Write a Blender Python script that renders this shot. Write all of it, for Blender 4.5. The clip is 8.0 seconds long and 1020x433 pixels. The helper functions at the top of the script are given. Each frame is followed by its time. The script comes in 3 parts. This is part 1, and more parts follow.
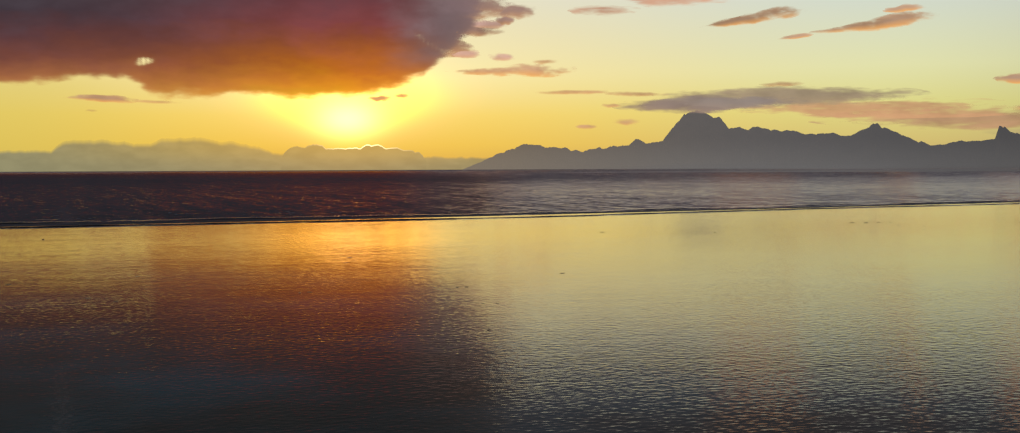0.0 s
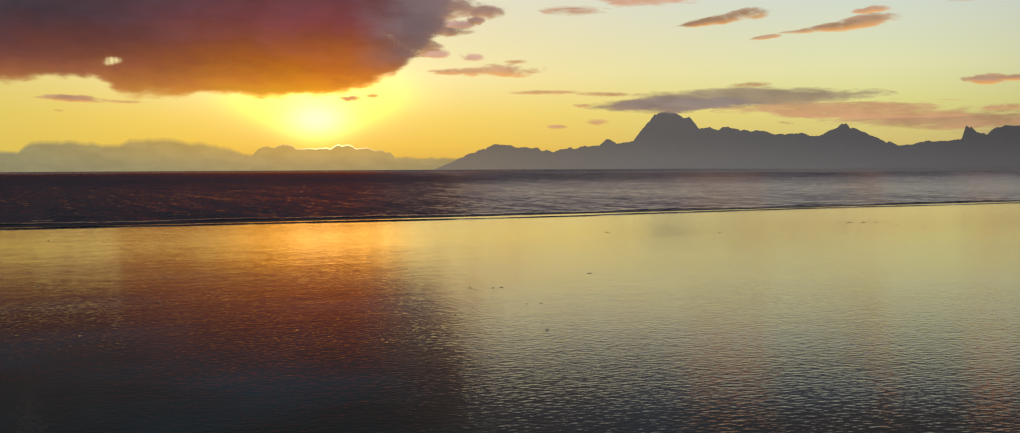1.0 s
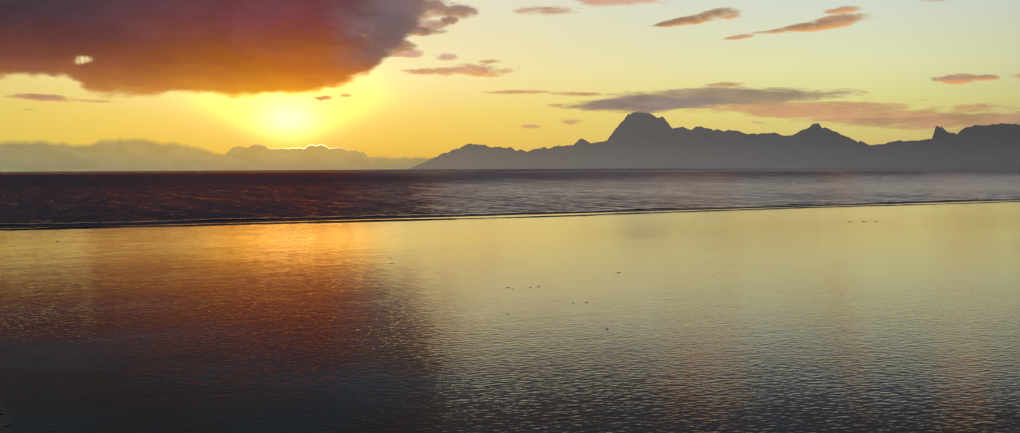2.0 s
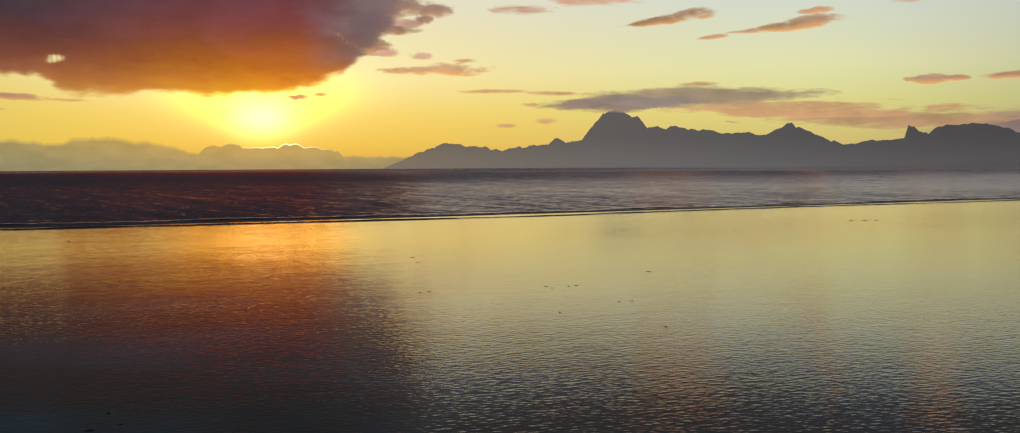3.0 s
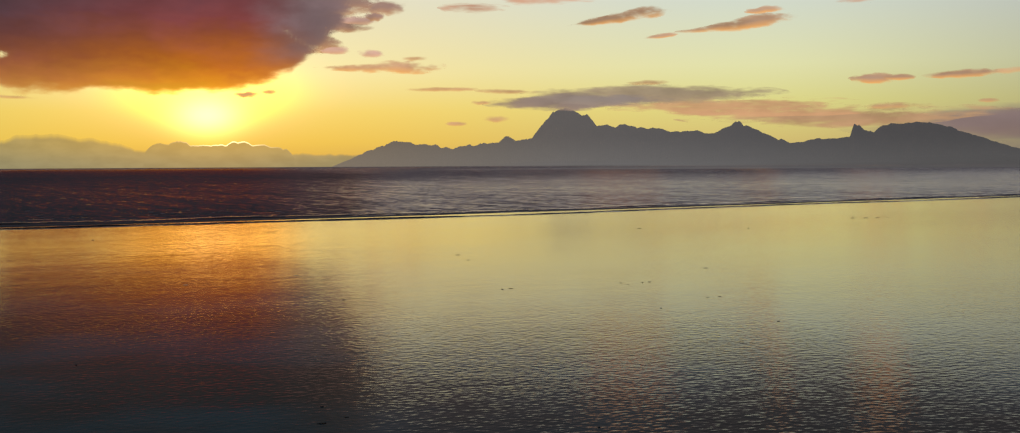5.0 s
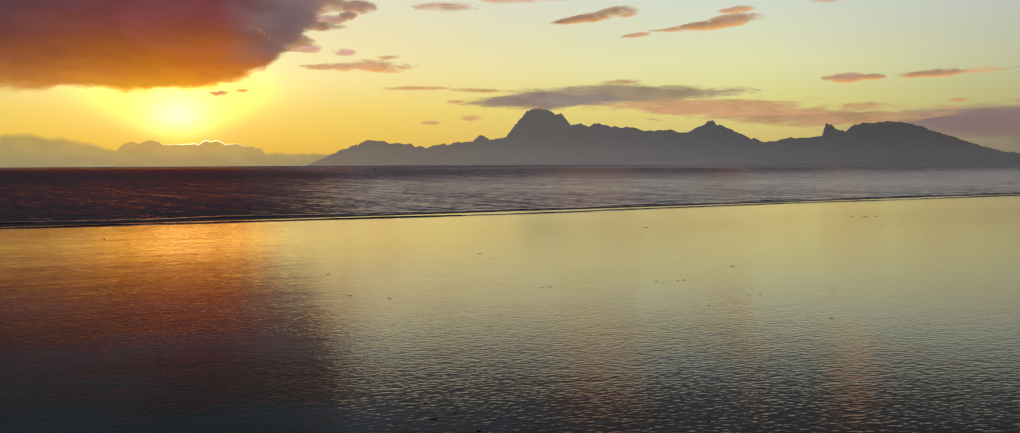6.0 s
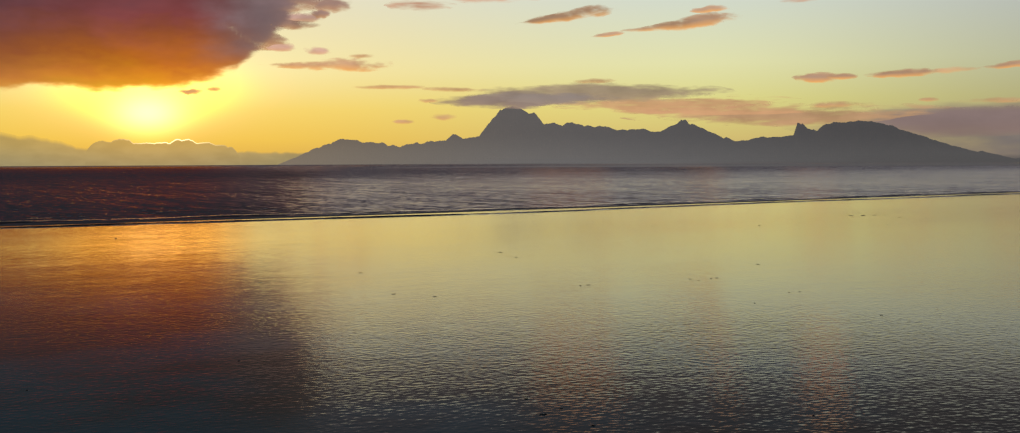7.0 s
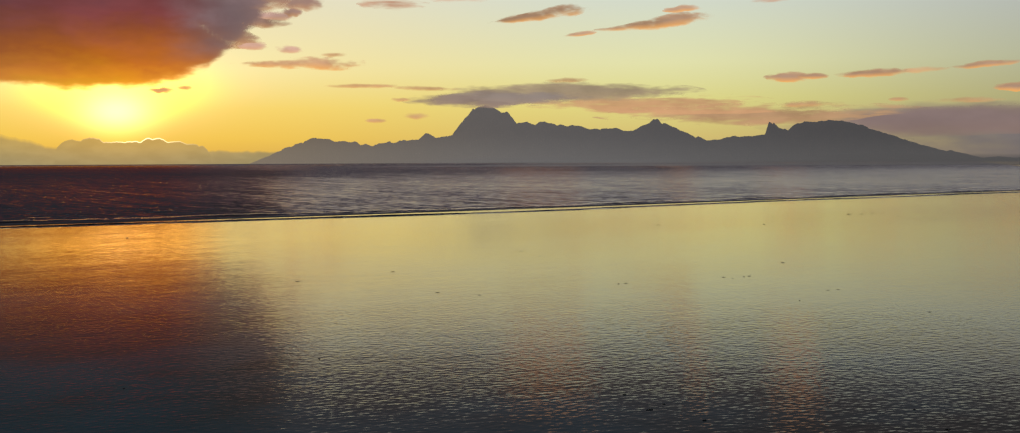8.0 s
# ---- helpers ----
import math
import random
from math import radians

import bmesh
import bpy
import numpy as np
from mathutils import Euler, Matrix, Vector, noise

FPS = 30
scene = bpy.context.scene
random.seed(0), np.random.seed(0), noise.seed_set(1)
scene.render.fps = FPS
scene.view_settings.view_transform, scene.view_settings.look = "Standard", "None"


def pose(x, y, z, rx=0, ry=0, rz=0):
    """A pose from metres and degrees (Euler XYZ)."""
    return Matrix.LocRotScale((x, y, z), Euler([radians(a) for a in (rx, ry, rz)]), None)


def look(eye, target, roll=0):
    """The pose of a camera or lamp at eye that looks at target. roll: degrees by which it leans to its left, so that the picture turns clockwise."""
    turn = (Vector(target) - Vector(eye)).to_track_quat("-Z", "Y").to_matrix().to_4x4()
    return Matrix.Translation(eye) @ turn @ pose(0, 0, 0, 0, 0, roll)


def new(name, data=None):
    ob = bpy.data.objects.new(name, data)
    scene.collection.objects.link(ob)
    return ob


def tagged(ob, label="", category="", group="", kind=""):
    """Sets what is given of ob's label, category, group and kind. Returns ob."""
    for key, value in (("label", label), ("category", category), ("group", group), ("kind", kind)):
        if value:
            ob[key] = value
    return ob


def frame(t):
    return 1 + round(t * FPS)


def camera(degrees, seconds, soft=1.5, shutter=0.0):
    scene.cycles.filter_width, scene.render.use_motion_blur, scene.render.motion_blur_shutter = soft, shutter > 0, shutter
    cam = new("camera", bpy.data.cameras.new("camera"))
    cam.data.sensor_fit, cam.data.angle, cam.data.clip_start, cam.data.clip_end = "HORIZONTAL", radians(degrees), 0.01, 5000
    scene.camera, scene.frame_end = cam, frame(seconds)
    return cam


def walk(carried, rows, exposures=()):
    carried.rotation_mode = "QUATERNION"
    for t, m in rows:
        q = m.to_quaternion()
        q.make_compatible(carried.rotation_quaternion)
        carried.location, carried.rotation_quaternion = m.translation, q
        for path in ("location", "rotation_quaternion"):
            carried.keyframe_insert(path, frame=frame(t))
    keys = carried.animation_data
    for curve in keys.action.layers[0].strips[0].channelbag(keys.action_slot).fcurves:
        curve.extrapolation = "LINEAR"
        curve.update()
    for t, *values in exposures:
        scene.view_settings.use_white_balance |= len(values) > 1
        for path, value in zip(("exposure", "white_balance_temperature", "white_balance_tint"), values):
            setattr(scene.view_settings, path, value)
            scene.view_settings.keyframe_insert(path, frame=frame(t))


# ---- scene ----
cam = camera(45.0, 8.0, 1.1)
# seconds, place in metres, yaw, pitch and roll in degrees: a slow sideways flight over a lagoon, turning to the right
ROWS = [
    (0.0, 0.00, 0.00, 8.00, -21.576, -2.285, 0.253),
    (0.5, -2.08, 0.67, 8.03, -22.297, -2.283, 0.273),
    (1.0, -4.15, 1.34, 8.06, -22.976, -2.287, 0.289),
    (1.5, -6.23, 2.00, 8.09, -23.622, -2.296, 0.303),
    (2.0, -8.32, 2.65, 8.12, -24.245, -2.311, 0.313),
    (2.5, -10.40, 3.31, 8.14, -24.853, -2.329, 0.320),
    (3.0, -12.49, 3.96, 8.17, -25.453, -2.350, 0.324),
    (3.5, -14.59, 4.62, 8.19, -26.050, -2.374, 0.325),
    (4.0, -16.69, 5.30, 8.22, -26.650, -2.399, 0.323),
    (4.5, -18.79, 5.98, 8.24, -27.257, -2.426, 0.319),
    (5.0, -20.90, 6.69, 8.26, -27.872, -2.452, 0.314),
    (5.5, -23.01, 7.42, 8.29, -28.497, -2.480, 0.305),
    (6.0, -25.12, 8.17, 8.31, -29.133, -2.506, 0.297),
    (6.5, -27.23, 8.96, 8.33, -29.779, -2.533, 0.289),
    (7.0, -29.34, 9.79, 8.35, -30.433, -2.558, 0.281),
    (7.5, -31.45, 10.66, 8.37, -31.092, -2.583, 0.274),
    (8.0, -33.55, 11.58, 8.39, -31.752, -2.606, 0.270),
]
walk(cam, [(t, pose(x, y, z, 90 + pitch, roll, yaw)) for t, x, y, z, yaw, pitch, roll in ROWS])

# ---- light ----
SUN_AZ, SUN_EL = radians(14.1), radians(0.5)      # just gone behind the bank on the horizon; bearing from +Y towards +X, and height
SUN = Vector((math.sin(SUN_AZ) * math.cos(SUN_EL), math.cos(SUN_AZ) * math.cos(SUN_EL), math.sin(SUN_EL)))
SIDE = Vector((math.cos(SUN_AZ), -math.sin(SUN_AZ), 0.0))


class Nodes:
    """A small builder for node trees."""

    def __init__(self, tree):
        self.tree = tree
        tree.nodes.clear()

    def add(self, kind, **values):
        node = self.tree.nodes.new(kind)
        for key, value in values.items():
            setattr(node, key, value)
        return node

    def link(self, a, b):
        self.tree.links.new(a, b)

    def put(self, socket, value):
        if isinstance(value, bpy.types.NodeSocket):
            self.link(value, socket)
        else:
            socket.default_value = value

    def math(self, op, a, b=0.0, clamp=False):
        node = self.add("ShaderNodeMath", operation=op, use_clamp=clamp)
        self.put(node.inputs[0], a)
        self.put(node.inputs[1], b)
        return node.outputs[0]

    def dot(self, a, b):
        node = self.add("ShaderNodeVectorMath", operation="DOT_PRODUCT")
        self.put(node.inputs[0], a)
        self.put(node.inputs[1], b)
        return node.outputs["Value"]

    def unit(self, a):
        node = self.add("ShaderNodeVectorMath", operation="NORMALIZE")
        self.put(node.inputs[0], a)
        return node.outputs[0]

    def mix(self, fac, a, b):
        node = self.add("ShaderNodeMix", data_type="RGBA")
        self.put(node.inputs["Factor"], fac)
        self.put(node.inputs["A"], a)
        self.put(node.inputs["B"], b)
        return node.outputs["Result"]

    def tint(self, colour, fac):
        """colour times a value"""
        node = self.add("ShaderNodeVectorMath", operation="SCALE")
        self.put(node.inputs[0], colour)
        self.put(node.inputs["Scale"], fac)
        return node.outputs[0]

    def plus(self, a, b):
        node = self.add("ShaderNodeVectorMath", operation="ADD")
        self.put(node.inputs[0], a)
        self.put(node.inputs[1], b)
        return node.outputs[0]

    def span(self, value, a, b, c=0.0, d=1.0, smooth=True):
        node = self.add("ShaderNodeMapRange", interpolation_type="SMOOTHSTEP" if smooth else "LINEAR")
        for i, v in enumerate((value, a, b, c, d)):
            self.put(node.inputs[i], v)
        return node.outputs[0]

    def ramp(self, fac, stops):
        node = self.add("ShaderNodeValToRGB")
        self.put(node.inputs[0], fac)
        ramp = node.color_ramp
        for i, (at, colour) in enumerate(stops):
            stop = ramp.elements[i] if i < 2 else ramp.elements.new(at)
            stop.position, stop.color = at, (*colour, 1)
        return node.outputs[0]

    def noise(self, vector, scale, detail=3.0, rough=0.5):
        node = self.add("ShaderNodeTexNoise")
        self.put(node.inputs["Vector"], vector)
        node.inputs["Scale"].default_value = scale
        node.inputs["Detail"].default_value = detail
        node.inputs["Roughness"].default_value = rough
        return node.outputs["Fac"]

    def stretch(self, vector, scale):
        node = self.add("ShaderNodeMapping")
        self.put(node.inputs["Vector"], vector)
        node.inputs["Scale"].default_value = scale
        return node.outputs[0]

    def bell(self, u, v, wide, high, centre):
        """a soft glow round the sun's bearing: 1 in the middle, falling off sideways and upwards"""
        a = self.math("DIVIDE", u, wide)
        b = self.math("DIVIDE", self.math("SUBTRACT", v, centre), high)
        d = self.math("ADD", self.math("MULTIPLY", a, a), self.math("MULTIPLY", b, b))
        return self.math("EXPONENT", self.math("MULTIPLY", d, -1.0))


world = bpy.data.worlds.new("evening_sky")
scene.world = world
world.use_nodes = True
n = Nodes(world.node_tree)
way = n.unit(n.add("ShaderNodeTexCoord").outputs["Generated"])
up = n.add("ShaderNodeSeparateXYZ")
n.link(way, up.inputs[0])
up = up.outputs["Z"]
side = n.dot(way, SIDE)
ahead = n.dot(way, SUN)
height = n.math("DIVIDE", up, 0.6, True)
west = n.ramp(height, ((0.0, (0.66, 0.40, 0.07)), (0.03, (0.81, 0.54, 0.08)), (0.07, (0.88, 0.63, 0.13)), (0.12, (0.90, 0.73, 0.31)),
                       (0.23, (0.78, 0.74, 0.55)), (0.255, (0.62, 0.63, 0.57)), (0.275, (0.31, 0.29, 0.32)), (0.30, (0.105, 0.098, 0.125)), (0.50, (0.060, 0.066, 0.086)), (1.0, (0.045, 0.056, 0.074))))
north = n.ramp(height, ((0.0, (0.52, 0.37, 0.16)), (0.03, (0.64, 0.51, 0.17)), (0.08, (0.71, 0.67, 0.24)), (0.13, (0.74, 0.74, 0.41)),
                        (0.22, (0.62, 0.68, 0.60)), (0.25, (0.50, 0.56, 0.56)), (0.275, (0.26, 0.25, 0.29)), (0.30, (0.095, 0.089, 0.112)), (0.50, (0.060, 0.066, 0.086)), (1.0, (0.045, 0.056, 0.074))))
dusk = n.ramp(height, ((0.0, (0.18, 0.158, 0.142)), (0.03, (0.275, 0.233, 0.157)), (0.08, (0.36, 0.34, 0.19)), (0.13, (0.395, 0.405, 0.295)),
                       (0.22, (0.41, 0.44, 0.45)), (0.25, (0.30, 0.33, 0.385)), (0.275, (0.18, 0.18, 0.21)), (0.30, (0.085, 0.082, 0.103)), (0.50, (0.060, 0.066, 0.086)), (1.0, (0.045, 0.056, 0.074))))
east = n.ramp(height, ((0.0, (0.10, 0.10, 0.13)), (0.4, (0.08, 0.09, 0.12)), (1.0, (0.055, 0.065, 0.08))))
west = n.mix(n.math("MULTIPLY", n.span(side, -0.06, -0.26), n.span(up, 0.10, 0.06)), west, n.mix(0.55, west, (0.60, 0.52, 0.12, 1)))
sky = n.mix(n.span(side, 0.02, 0.44), west, north)
sky = n.mix(n.span(side, 0.40, 0.74), sky, dusk)
sky = n.mix(n.span(ahead, 0.60, -0.2), sky, east)
# the glow over the hidden sun: a wide dome of light under the heavy cloud, narrowing down to the bank on the horizon
fan = n.math("DIVIDE", side, n.span(up, 0.015, 0.060, 0.030, 0.066))
rise = n.math("DIVIDE", n.math("SUBTRACT", up, 0.054), 0.031)
fan = n.math("ADD", n.math("MULTIPLY", fan, fan), n.math("MULTIPLY", rise, rise))
dome = n.math("EXPONENT", n.math("MULTIPLY", n.math("POWER", fan, 1.5), -1.0))
front = n.span(ahead, 0.5, 0.9)
glow = n.tint((0.05, 0.12, 0.10), n.bell(side, up, 0.13, 0.030, 0.075))
glow = n.plus(glow, n.tint((0.4, 0.3, 0.24), n.bell(side, up, 0.056, 0.026, 0.056)))
glow = n.plus(glow, n.tint((0.4, 0.4, 0.42), n.bell(side, up, 0.024, 0.013, 0.038)))
glow = n.tint(glow, front)
sky = n.mix(n.math("MULTIPLY", n.math("MULTIPLY", dome, front), 0.95), sky, (2.8, 1.28, 0.010, 1))
air = n.add("ShaderNodeTexSky", sky_type="NISHITA", sun_disc=False, sun_elevation=SUN_EL, sun_rotation=SUN_AZ)
light = n.plus(n.plus(sky, glow), n.tint(air.outputs[0], 0.006))
back = n.add("ShaderNodeBackground")
n.link(light, back.inputs["Color"])
back.inputs["Strength"].default_value = 1.0
n.link(back.outputs[0], n.add("ShaderNodeOutputWorld").inputs[0])

sun = new("sun_light", bpy.data.lights.new("sun_light", "SUN"))
sun.data.energy, sun.data.angle, sun.data.color = 0.8, radians(0.5), (1.0, 0.62, 0.30)
sun.matrix_world = look(SUN * 300, Vector((0, 0, 0)))


# ---- materials ----
def material(name):
    mat = bpy.data.materials.new(name)
    mat.use_nodes = True
    return mat, Nodes(mat.node_tree)


def finish(n, shader):
    n.link(shader, n.add("ShaderNodeOutputMaterial").inputs["Surface"])


def place(n):
    return n.add("ShaderNodeNewGeometry").outputs["Position"]


def bearing(n, spot):
    """sideways offset from the sun's bearing, and height, of a far place, both as sines"""
    w = n.unit(spot)
    split = n.add("ShaderNodeSeparateXYZ")
    n.link(w, split.inputs[0])
    return n.dot(w, SIDE), split.outputs["Z"]


def surface(n, height, lean, rough, deep, shoal, patch, mirror_tint):
    """Water: its body's colour under a mirror that grows with the angle of the look. height: ripples in metres; lean: a
    vector added to the normal, or None. The mirror's colour paints a tint into the reflections, warm on the lagoon and
    dim on the sea.
    """
    bump = n.add("ShaderNodeBump")
    bump.inputs["Strength"].default_value = 1.0
    bump.inputs["Distance"].default_value = 1.0
    n.put(bump.inputs["Height"], height)
    normal = bump.outputs[0]
    if lean:
        normal = n.unit(n.plus(normal, lean))
    body = n.add("ShaderNodeBsdfDiffuse")
    n.put(body.inputs["Color"], n.mix(n.span(patch, 0.42, 0.62), (*deep, 1), (*shoal, 1)))
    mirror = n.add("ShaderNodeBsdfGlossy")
    mirror.inputs["Color"].default_value = (*mirror_tint, 1)
    n.put(mirror.inputs["Roughness"], rough)
    share = n.add("ShaderNodeFresnel")
    share.inputs["IOR"].default_value = 1.333
    out = n.add("ShaderNodeMixShader")
    for node in (mirror, share):
        n.link(normal, node.inputs["Normal"])
    n.put(out.inputs[0], n.span(share.outputs[0], 0.135, 0.80, 0.04, 0.93, False))
    n.link(body.outputs[0], out.inputs[1])
    n.link(mirror.outputs[0], out.inputs[2])
    finish(n, out.outputs[0])


def total(n, values):
    out = values[0]
    for value in values[1:]:
        out = n.math("ADD", out, value)
    return out


def facets(n, spot, size, wide, high):
    """small wind ripples with sides of one steepness: cells of a size in metres, stretched sideways"""
    node = n.add("ShaderNodeTexVoronoi", feature="SMOOTH_F1")
    n.link(n.stretch(spot, (1 / wide, 1, 1)), node.inputs["Vector"])
    node.inputs["Scale"].default_value = 1 / size
    node.inputs["Smoothness"].default_value = 0.25
    return n.math("MULTIPLY", node.outputs["Distance"], high)


def waves(n, spot, sizes):
    """the sum of ripples (size, sideways stretch, height) in metres"""
    return total(n, [n.math("MULTIPLY", n.math("SUBTRACT", n.noise(n.stretch(spot, (1 / wide, 1, 1)), 1 / size, 1.5, 0.5), 0.5), high) for size, wide, high in sizes])


def lagoon_water():
    """a shallow lagoon: crisp small ripples where the breeze reaches it, smoother in the lee of the reef"""
    mat, n = material("lagoon_water")
    spot = place(n)
    split = n.add("ShaderNodeSeparateXYZ")
    n.link(spot, split.inputs[0])
    out = split.outputs["Y"]
    breeze = n.span(n.noise(n.stretch(spot, (0.6, 1, 1)), 0.05, 3.0), 0.3, 0.7, 0.75, 1.2)
    breeze = n.math("MULTIPLY", breeze, n.span(out, 28.0, 110.0, 1.25, 0.45))
    height = n.math("MULTIPLY", n.math("ADD", waves(n, spot, ((2.0, 1.6, 0.007), (0.16, 1.3, 0.0026))), facets(n, spot, 0.26, 1.5, -0.0065)), breeze)
    streaks = total(n, [n.math("MULTIPLY", n.math("SUBTRACT", n.noise(n.stretch(spot, (1 / wide, 1 / deep, 1)), 1.0, 2.0, 0.5), 0.5), share)
                        for wide, deep, share in ((1.0, 0.5, 0.024), (6.0, 1.8, 0.011), (25.0, 6.0, 0.008))])
    streaks = n.math("MULTIPLY", streaks, n.span(out, 55.0, 110.0, 0.35, 1.0))
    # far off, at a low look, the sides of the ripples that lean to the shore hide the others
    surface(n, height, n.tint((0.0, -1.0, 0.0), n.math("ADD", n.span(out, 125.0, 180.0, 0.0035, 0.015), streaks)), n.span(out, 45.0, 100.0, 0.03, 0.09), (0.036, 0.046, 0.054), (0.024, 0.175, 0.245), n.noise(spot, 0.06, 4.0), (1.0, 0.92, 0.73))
    return mat


def sea_water():
    """the choppy open sea: at a low look only the sides of the waves that lean to the shore show, the more so the farther out"""
    mat, n = material("open_sea_water")
    spot = place(n)
    split = n.add("ShaderNodeSeparateXYZ")
    n.link(spot, split.inputs[0])
    out = split.outputs["Y"]
    height = waves(n, spot, ((1.7, 1.4, 0.045), (0.7, 1.4, 0.014)))
    chop = total(n, [n.math("MULTIPLY", n.math("SUBTRACT", n.noise(n.stretch(spot, (1 / wide, 1 / deep, 1)), 1.0, 2.0, 0.55), 0.5), share)
                     for wide, deep, share in ((0.6, 2.6, 2.4), (1.0, 5.0, 3.0), (2.2, 20.0, 2.2), (5.0, 80.0, 1.6), (40.0, 300.0, 0.7))])
    lean = n.math("ADD", n.span(out, 280.0, 900.0, 0.066, 0.098), n.math("MULTIPLY", chop, 0.030))
    lean = n.math("MAXIMUM", lean, 0.034)
    surface(n, height, n.tint((-0.25, -1.0, 0.0), lean), 0.05, (0.085, 0.100, 0.118), (0.105, 0.120, 0.135), n.noise(spot, 0.02, 4.0), (0.60, 0.53, 0.55))
    return mat


def surf_water():
    """the dark smooth side of a wave about to break"""
    mat, n = material("surf_water")
    spot = place(n)
    surface(n, waves(n, spot, ((1.2, 2.0, 0.06), (0.35, 1.4, 0.02))), None, 0.25, (0.008, 0.011, 0.015), (0.012, 0.018, 0.022), n.noise(spot, 0.05, 3.0), (1.0, 0.9, 0.88))
    return mat


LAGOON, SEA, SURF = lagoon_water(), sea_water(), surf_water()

mat, n = material("sea_foam")
spot = place(n)
shader = n.add("ShaderNodeBsdfPrincipled")
n.put(shader.inputs["Base Color"], n.ramp(n.noise(spot, 1.4, 5.0, 0.65), ((0.32, (0.55, 0.54, 0.54)), (0.6, (0.88, 0.86, 0.85)))))
shader.inputs["Roughness"].default_value = 0.22
shader.inputs["Coat Weight"].default_value = 0.6
finish(n, shader.outputs[0])
FOAM = mat

mat, n = material("wet_coral_rock")
spot = place(n)
shader = n.add("ShaderNodeBsdfPrincipled")
n.put(shader.inputs["Base Color"], n.ramp(n.noise(spot, 9.0, 5.0, 0.6), ((0.3, (0.012, 0.010, 0.009)), (0.75, (0.05, 0.042, 0.035)))))
shader.inputs["Roughness"].default_value = 0.45
bump = n.add("ShaderNodeBump")
bump.inputs["Distance"].default_value = 0.04
n.put(bump.inputs["Height"], n.noise(spot, 14.0, 4.0))
n.link(bump.outputs[0], shader.inputs["Normal"])
finish(n, shader.outputs[0])
ROCK = mat

mat, n = material("floating_weed")
spot = place(n)
shader = n.add("ShaderNodeBsdfPrincipled")
n.put(shader.inputs["Base Color"], n.ramp(n.noise(spot, 12.0, 4.0), ((0.3, (0.014, 0.012, 0.006)), (0.7, (0.045, 0.035, 0.015)))))
shader.inputs["Roughness"].default_value = 0.5
finish(n, shader.outputs[0])
WEED = mat

# the island, many kilometres of air away: forest in shade, the air's haze painted over it as emission
mat, n = material("far_forest_painted_haze")
spot = place(n)
forest = n.ramp(n.noise(spot, 0.02, 6.0, 0.65), ((0.3, (0.035, 0.045, 0.035)), (0.7, (0.085, 0.085, 0.07))))
shader = n.add("ShaderNodeBsdfDiffuse")
n.put(shader.inputs["Color"], forest)
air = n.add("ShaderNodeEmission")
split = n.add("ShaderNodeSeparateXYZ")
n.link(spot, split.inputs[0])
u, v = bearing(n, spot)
# haze paint: paler at the foot, warmer near the sun, dimmer far from it
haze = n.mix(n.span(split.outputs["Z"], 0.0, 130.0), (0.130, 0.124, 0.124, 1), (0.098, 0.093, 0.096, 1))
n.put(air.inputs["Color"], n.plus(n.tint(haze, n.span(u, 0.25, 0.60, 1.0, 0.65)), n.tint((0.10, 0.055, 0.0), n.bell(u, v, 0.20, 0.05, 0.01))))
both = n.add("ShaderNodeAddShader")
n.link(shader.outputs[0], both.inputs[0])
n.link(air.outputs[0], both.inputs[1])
finish(n, both.outputs[0])
mat.cycles.emission_sampling = "NONE"
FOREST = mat


